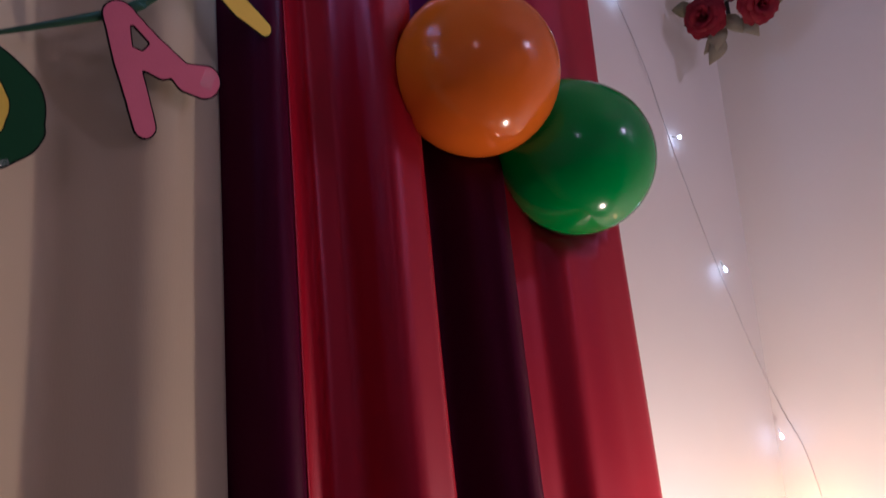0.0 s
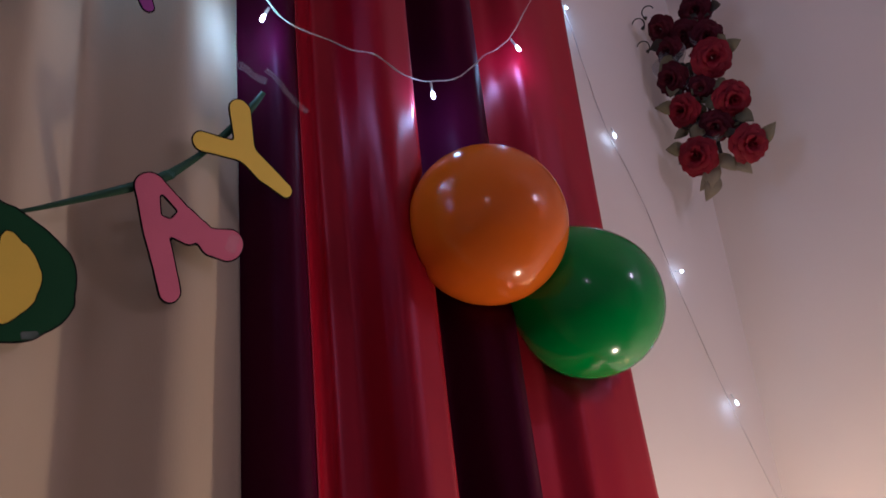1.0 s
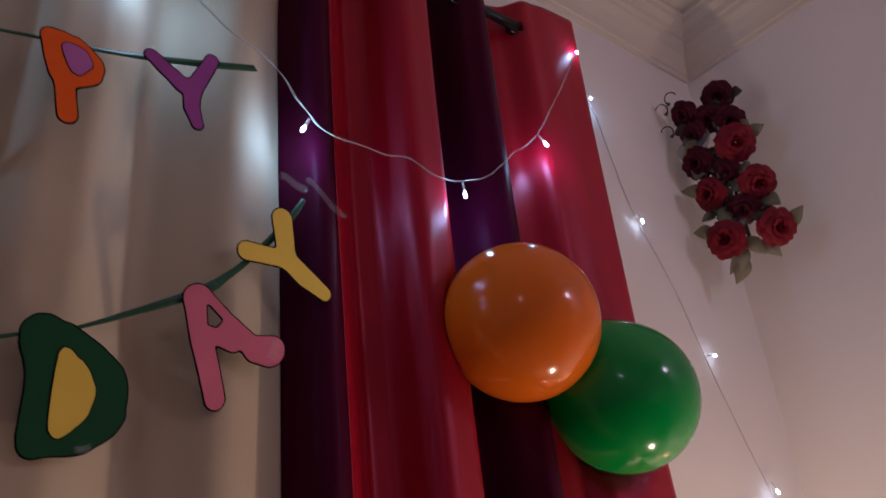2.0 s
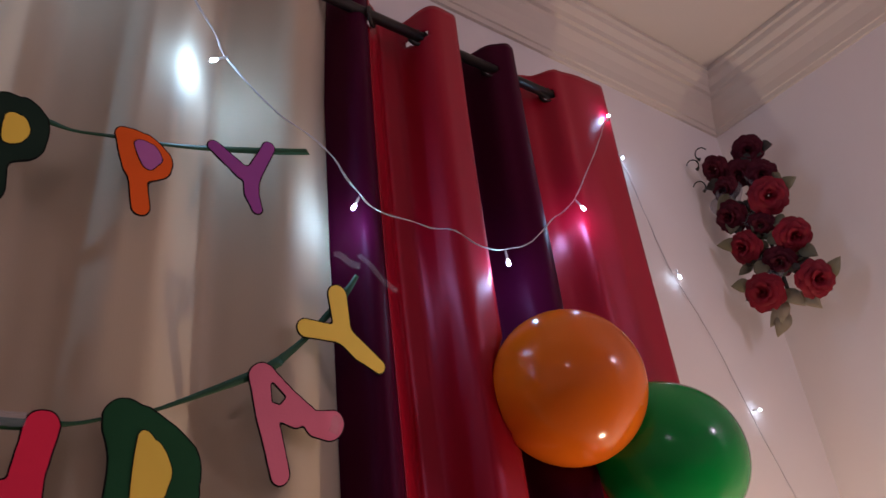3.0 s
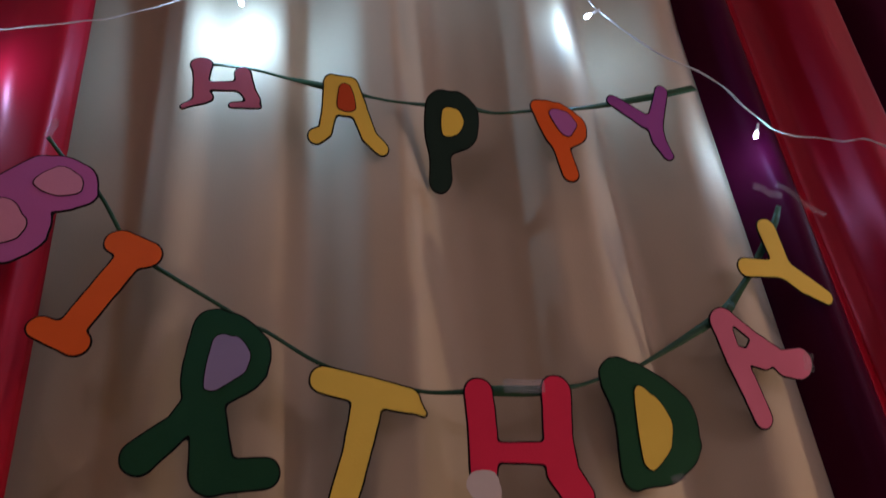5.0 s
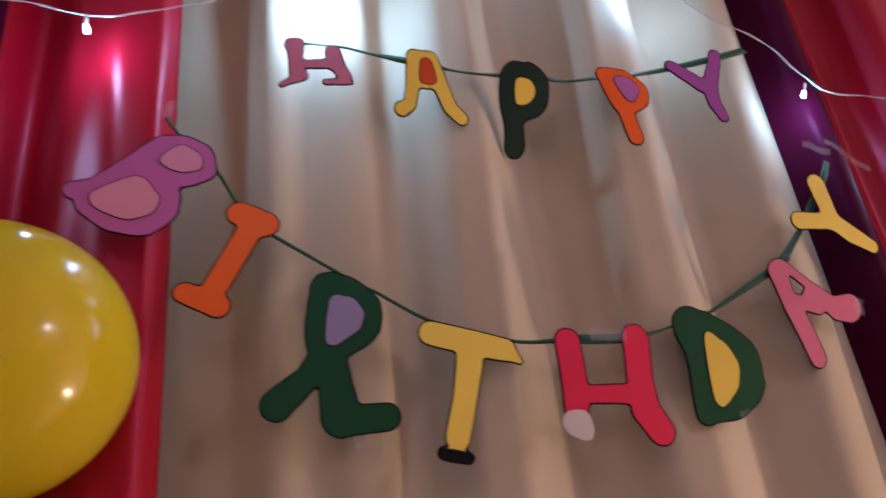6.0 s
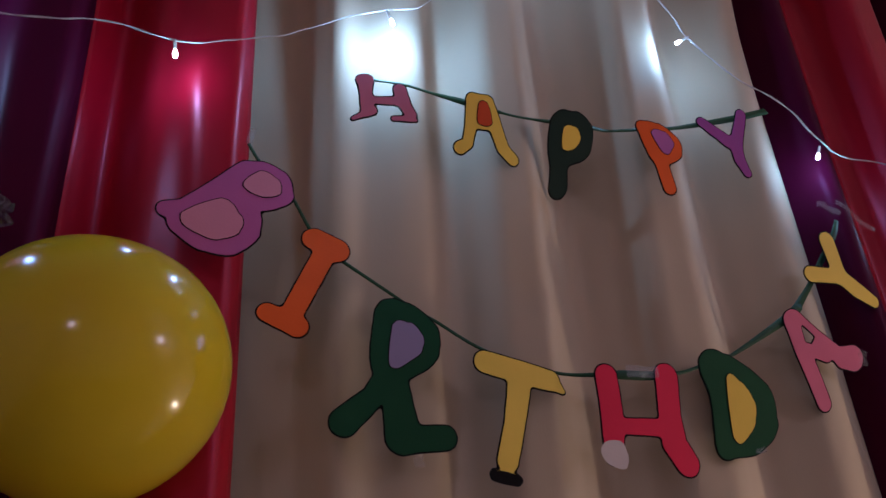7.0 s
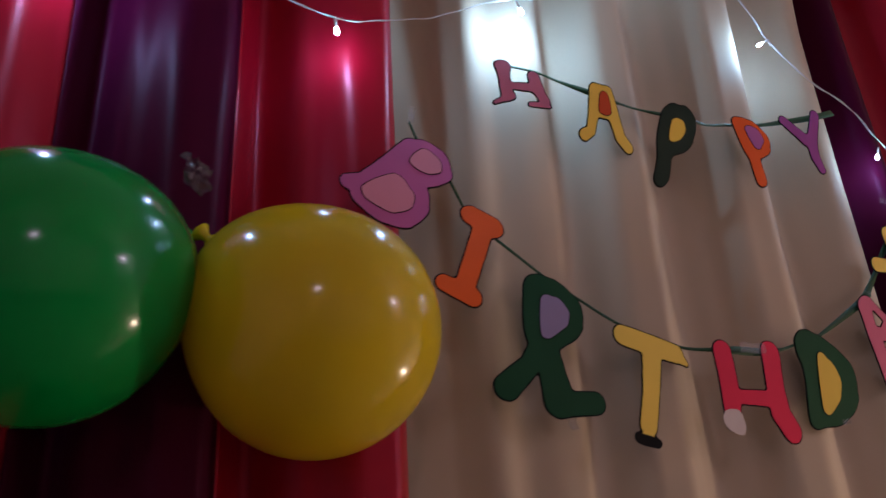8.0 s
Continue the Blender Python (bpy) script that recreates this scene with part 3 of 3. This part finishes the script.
# ---- tape ----
def tape(label, ends, width, y, sag=0.003, mat=None):
    ob = thing("sticky_tape", (ends[0][0], y, ends[0][1]), label, "tape", "bits of sticky tape")
    bm = bmesh.new()
    a, b = Vector((0, 0, 0)), Vector((ends[1][0] - ends[0][0], 0, ends[1][1] - ends[0][1]))
    side = Vector((-b.z, 0, b.x)).normalized() * width / 2
    rows = []
    for i in range(9):
        t = i / 8
        p = a + (b - a) * t + Vector((0, -sag * math.sin(t * 7) - 0.001, 0))
        tip = side * (1 + 0.06 * math.sin(i * 2.3))
        rows.append([bm.verts.new(p + tip), bm.verts.new(p - tip), bm.verts.new(p - tip + Vector((0, 0.0006, 0))), bm.verts.new(p + tip + Vector((0, 0.0006, 0)))])
    for p, q in zip(rows, rows[1:]):
        for k in range(4):
            bm.faces.new((p[k], p[(k + 1) % 4], q[(k + 1) % 4], q[k]))
    bm.faces.new(rows[0])
    bm.faces.new(rows[-1][::-1])
    part("strip", bm, mat or tape_clear, ob, smooth=True)


tape("crumpled clear tape holding the ribbon on the purple stripe", [(0.405, 2.150), (0.455, 2.135)], 0.014, 0.932)
tape("thin clear tape tail on the purple stripe", [(0.455, 2.160), (0.530, 2.103)], 0.011, 0.934)
tape("small clear tape tab at the foot of a pink letter", [(0.395, 1.830), (0.405, 1.856)], 0.016, 0.929)
tape("clear tape across the ribbon between the red strokes", [(-0.075, 1.806), (-0.020, 1.806)], 0.018, 0.924, 0.003, tape_shiny)
tape("small clear tape tab above the purple letter", [(-0.650, 2.133), (-0.645, 2.160)], 0.010, 0.915, 0.002, tape_shiny)


tape("small clear tape tab at the foot of a green letter", [(0.150, 1.688), (0.168, 1.692)], 0.009, 0.950, 0.003, tape_shiny)


def crumpled_tape(label, centre, size):
    ob = thing("sticky_tape", centre, label, "tape", "bits of sticky tape")
    rng = random.Random(17)
    bm = bmesh.new()
    n, m = 9, 7
    for back in (0, 0.0006):
        rng.seed(17)
        grid = [[bm.verts.new(((i / n - 0.5) * size * (0.75 + 0.25 * math.sin(j * 1.7)) + rng.uniform(-1, 1) * 0.11 * size,
                               rng.uniform(-1, 1) * 0.16 * size + back,
                               (0.5 - j / m) * size * 1.05 - (i / n - 0.5) * size * 0.45 + rng.uniform(-1, 1) * 0.09 * size)) for j in range(m + 1)] for i in range(n + 1)]
        for i in range(n):
            for j in range(m):
                bm.faces.new((grid[i][j], grid[i + 1][j], grid[i + 1][j + 1], grid[i][j + 1]))
    part("strip", bm, tape_crumpled, ob)


crumpled_tape("shiny crumpled clear tape by the tied balloon necks", (-0.957, 0.915, 1.995), 0.042)
tape("small clear tape tab at the foot of a green letter", [(-0.405, 1.700), (-0.400, 1.672)], 0.014, 0.950, 0.003, tape_shiny)


# ---- string lights ----
def string_lights():
    ob = thing("string_lights", (0, 0, 0), "string of small white lights on clear twisted wire", "string lights")
    front = 0.917
    line = [(-1.50, front, 2.50), (-1.36, front, 2.45), (-1.27, front, 2.42), (-1.16, front, 2.37), (-1.07, front, 2.325), (-1.000, front, 2.309), (-0.933, front, 2.314), (-0.881, front, 2.323), (-0.825, front, 2.317), (-0.768, front, 2.307),
            (-0.720, front, 2.310), (-0.660, front, 2.331), (-0.602, front, 2.349), (-0.505, front, 2.406), (-0.440, front, 2.433), (-0.366, front, 2.46), (-0.29, front, 2.55), (-0.214, front, 2.664),
            (-0.15, front, 2.72), (-0.09, front, 2.75), (-0.022, front, 2.819), (0.014, front, 2.79), (0.064, front, 2.70), (0.155, front, 2.557), (0.184, front, 2.498),
            (0.247, front, 2.439), (0.306, front, 2.40), (0.376, front, 2.366), (0.446, front, 2.288), (0.49, front, 2.257), (0.601, front, 2.252), (0.668, front, 2.26),
            (0.725, front, 2.242), (0.785, front, 2.248), (0.868, front, 2.284), (0.948, front, 2.366), (1.04, front, 2.45), (1.146, front, 2.614), (1.227, front, 2.755),
            (1.255, front, 2.80), (1.31, 0.99, 2.83), (1.40, 1.05, 2.87), (1.49, 1.085, 2.865), (1.53, 1.09, 2.76), (1.60, 1.092, 2.50), (1.72, 1.092, 2.27), (1.80, 1.092, 2.05), (1.88, 1.092, 1.86),
            (1.955, 1.092, 1.70), (2.03, 1.092, 1.56), (2.13, 1.085, 1.36), (2.130, 1.02, 1.20), (2.130, 0.99, 1.05)]
    smooth_line = spline(line, 7)
    for k in (0, 1):
        bm = bmesh.new()
        turned = []
        for i, p in enumerate(smooth_line):
            a = i * 0.55 + math.pi * k
            turned.append(p + Vector((0.0011 * math.cos(a), 0.0011 * math.sin(a), 0.0011 * math.sin(a + 1)))
                          + 0.004 * Vector((noise.noise(p * 22), 0, noise.noise(p * 22 + Vector((7, 0, 0))))))
        tube(bm, turned, 0.0009, 5)
        part("wire", bm, clear_wire, ob, "thin clear plastic wire", smooth=True)
    # where a bulb hangs from the wire, the way it points, and how strongly it shines on what it faces
    bulbs = [((-1.19, front, 2.384), (0.15, -0.10, -0.9), 1.5), ((-0.768, front, 2.307), (0.10, -0.02, -1), 0.42), ((-0.432, front, 2.436), (0.25, -0.05, -0.9), 1.5),
             ((-0.214, front, 2.664), (0.05, -0.5, 0.3), 0.42), ((-0.005, front, 2.81), (0.9, 0.0, -0.15), 0.28), ((0.190, front, 2.500), (-0.75, 0.20, -0.45), 0.65),
             ((0.462, 0.935, 2.288), (-0.45, 0.05, -1), 0.50), ((0.795, front, 2.247), (0.12, 0.0, -1), 0.45), ((1.045, front, 2.452), (0.75, 0.0, -0.6), 0.45),
             ((1.245, front, 2.775), (0.5, 0.1, 0.9), 0.2), ((1.500, 1.080, 2.862), (-0.45, -0.35, -0.8), 0.10), ((1.615, 1.080, 2.48), (0.10, -0.15, -1), 0.006),
             ((1.790, 1.080, 2.07), (1.0, -0.15, 0.1), 0.006), ((1.945, 1.080, 1.73), (0.15, -0.35, -1), 0.012), ((2.10, 1.07, 1.26), (-0.4, -0.4, -0.6), 0.015)]
    for place, way, watts in bulbs:
        turn = Matrix.Translation(place) @ Vector(way).to_track_quat("Z", "Y").to_matrix().to_4x4()
        bm = bmesh.new()
        revolve(bm, [(0, 0), (0.0022, 0.0005), (0.0026, 0.008), (0.0022, 0.017), (0.0027, 0.020), (0, 0.0205)], 12, turn)
        sleeve = part("sleeve", bm, clear_sleeve, ob, "clear plastic bulb sleeve", smooth=True)
        bm = bmesh.new()
        revolve(bm, [(0, 0.0206), (0.0026, 0.0208), (0.0036, 0.025), (0.0041, 0.029), (0.0036, 0.0325), (0.0020, 0.0345), (0, 0.0352)], 14, turn)
        bulb = part("bulb", bm, led_glow, sleeve, "glowing cool white bulb", smooth=True)
        tip = turn @ Vector((0, 0, 0.040))
        point_lamp("string_light_lamp", tip, watts, (0.42, 0.70, 1.0), 0.006)


string_lights()


# ---- rose bouquet in the corner ----
RINGS = ((3, 0.13, 0.72, 0.34), (4, 0.48, 0.62, 0.60), (5, 0.72, 0.46, 0.80), (5, 0.95, 0.22, 1.0), (5, 1.0, 0.02, 1.05))


def petal(bm, m, a, ring, size, rng):
    _, reach, lift, wide = RINGS[ring]
    rows = []
    for i in range(5):
        u = i / 4
        row = []
        for j in range(5):
            v = j / 2 - 1
            w = wide * math.sin(math.pi * min(1, 0.18 + 0.72 * u)) ** 0.7
            r = reach * (u ** 0.8) * (1 - 0.10 * v * v) + 0.05
            z = lift * math.sin(u * 1.7) * (1 - 0.25 * v * v) - (0.16 * max(0, u - 0.7) * 3 if ring > 1 else 0)
            b = a + v * w / max(0.28, r) * 0.9
            jag = 1 + 0.05 * rng.uniform(-1, 1)
            row.append(bm.verts.new(m @ (size * Vector((r * math.cos(b) * jag, r * math.sin(b) * jag, z)))))
        rows.append(row)
    for p, q in zip(rows, rows[1:]):
        for j in range(4):
            bm.faces.new((p[j], p[j + 1], q[j + 1], q[j]))


def rose(parent, centre, way, size, mat, label, rng):
    m = Matrix.Translation(centre) @ Vector(way).to_track_quat("Z", "Y").to_matrix().to_4x4() @ pose(0, 0, 0, 0, 0, rng.uniform(0, 360))
    bm = bmesh.new()
    for ring in (0, 1):
        for k in range(RINGS[ring][0]):
            petal(bm, m, math.tau * (k + 0.5 * ring + rng.uniform(-0.1, 0.1)) / RINGS[ring][0], ring, size, rng)
    head = part("rose", bm, mat, parent, label, smooth=True)
    for ring in (2, 3, 4):
        for k in range(RINGS[ring][0]):
            bm = bmesh.new()
            petal(bm, m, math.tau * (k + 0.5 * ring + rng.uniform(-0.1, 0.1)) / RINGS[ring][0], ring, size, rng)
            part("petal", bm, mat, head, smooth=True)


def leaf(bm, base, tip, wide, sag, toward):
    a, b, n = Vector(base), Vector(tip), Vector(toward).normalized()
    d = b - a
    side = d.cross(n).normalized()
    rows = []
    for i in range(8):
        u = i / 7
        half = wide * math.sin(math.pi * u ** 0.8) * (1 - 0.15 * u) + 0.0006
        p = a + d * u + n * (math.sin(math.pi * u) * sag)
        rows.append([bm.verts.new(p - side * half + n * half * 0.25), bm.verts.new(p), bm.verts.new(p + side * half + n * half * 0.25)])
    for p, q in zip(rows, rows[1:]):
        for j in range(2):
            bm.faces.new((p[j], p[j + 1], q[j + 1], q[j]))


def bouquet():
    rng = random.Random(4)
    ob = thing("rose_bouquet", (1.94, 0.94, 2.5), "hanging bunch of artificial red roses in the wall corner", "artificial flowers")
    out = Vector((-0.9, -0.43, -0.25)).normalized()
    across = Vector((0.43, -0.9, 0)).normalized()
    # across, height, size, and 1 where shade is put into the petal colour
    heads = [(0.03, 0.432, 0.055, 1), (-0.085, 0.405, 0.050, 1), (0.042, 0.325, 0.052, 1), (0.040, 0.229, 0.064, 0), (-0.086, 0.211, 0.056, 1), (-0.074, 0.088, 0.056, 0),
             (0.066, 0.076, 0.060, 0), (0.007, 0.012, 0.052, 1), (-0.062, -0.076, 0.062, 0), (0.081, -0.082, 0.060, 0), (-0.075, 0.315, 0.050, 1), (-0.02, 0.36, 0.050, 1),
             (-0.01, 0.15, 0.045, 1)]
    for s, z, size, dark in heads:
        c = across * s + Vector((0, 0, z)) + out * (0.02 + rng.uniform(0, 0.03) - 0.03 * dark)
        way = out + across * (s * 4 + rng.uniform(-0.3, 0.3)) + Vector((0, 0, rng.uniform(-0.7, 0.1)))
        rose(ob, c, way, size * 0.97, petal_shaded if dark else petal_red, "red rose head in a shade-darkened colour" if dark else "bright red rose head", rng)
    leaves = [(0.07, 0.25, 0.135, 0.27), (0.03, 0.16, 0.06, 0.12), (-0.08, 0.10, -0.155, 0.125), (0.0, 0.11, 0.03, 0.06), (0.10, -0.09, 0.165, -0.03), (-0.01, -0.08, 0.03, -0.15),
              (-0.01, -0.12, -0.08, -0.185), (-0.02, -0.15, -0.07, -0.22), (-0.09, -0.04, -0.15, -0.025), (-0.03, 0.03, -0.07, -0.02), (0.07, 0.04, 0.11, -0.01), (0.0, 0.17, -0.04, 0.13),
              (0.05, 0.02, 0.09, 0.12), (-0.06, 0.29, -0.12, 0.24), (0.03, -0.10, 0.07, -0.17), (-0.03, -0.10, -0.05, -0.19)]
    for s0, z0, s1, z1 in leaves:
        bm = bmesh.new()
        leaf(bm, across * s0 + Vector((0, 0, z0)) + out * 0.005, across * s1 + Vector((0, 0, z1)) + out * 0.02, 0.024, 0.008, out)
        one = part("leaf", bm, leaf_dry if z1 < -0.1 else leaf_pale, ob, smooth=True)
        thick = one.modifiers.new("thickness", "SOLIDIFY")
        thick.thickness = 0.0007
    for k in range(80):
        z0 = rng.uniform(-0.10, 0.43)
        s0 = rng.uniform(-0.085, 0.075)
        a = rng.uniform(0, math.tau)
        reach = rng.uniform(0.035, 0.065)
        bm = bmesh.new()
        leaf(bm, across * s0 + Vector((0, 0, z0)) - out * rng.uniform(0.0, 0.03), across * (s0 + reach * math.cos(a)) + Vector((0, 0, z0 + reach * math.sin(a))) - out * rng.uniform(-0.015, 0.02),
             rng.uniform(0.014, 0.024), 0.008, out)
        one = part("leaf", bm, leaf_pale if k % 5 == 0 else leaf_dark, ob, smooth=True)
        thick = one.modifiers.new("thickness", "SOLIDIFY")
        thick.thickness = 0.0007
    for s, z, flip in ((-0.112, 0.475, 1), (-0.150, 0.440, -1), (-0.150, 0.350, -1)):
        bm = bmesh.new()
        pts = [across * (s + 0.028 * math.cos(a) * flip * 0.7) + Vector((0, 0, z + 0.024 * math.sin(a))) + out * 0.02 for a in [0.4 + k * 0.32 for k in range(13)]]
        tube(bm, pts, [0.0022] * 11 + [0.005, 0.007], 6)
        part("tendril", bm, stem_dark, ob, "black curled tendril", smooth=True)
    for k, (s, z) in enumerate(((-0.07, 0.30), (-0.03, 0.20), (-0.10, 0.26), (-0.02, 0.02), (0.03, 0.33))):
        bm = bmesh.new()
        leaf(bm, across * s + Vector((0, 0, z + 0.05)) - out * 0.004, across * (s + 0.01) + Vector((0, 0, z - 0.07)) + out * 0.002, 0.045, 0.012, out)
        part("net_wrap", bm, net_grey, ob, "grey net wrapping", smooth=True)
    bm = bmesh.new()
    tube(bm, spline([Vector((0, 0, -0.10)), Vector((0, 0, 0.1)) - out * 0.03, Vector((0, 0, 0.40)) - out * 0.04, Vector((0.14, 0.09, 0.50))], 6), 0.006, 8)
    part("stem", bm, stem_dark, ob, "dark bundled stems", smooth=True)


bouquet()
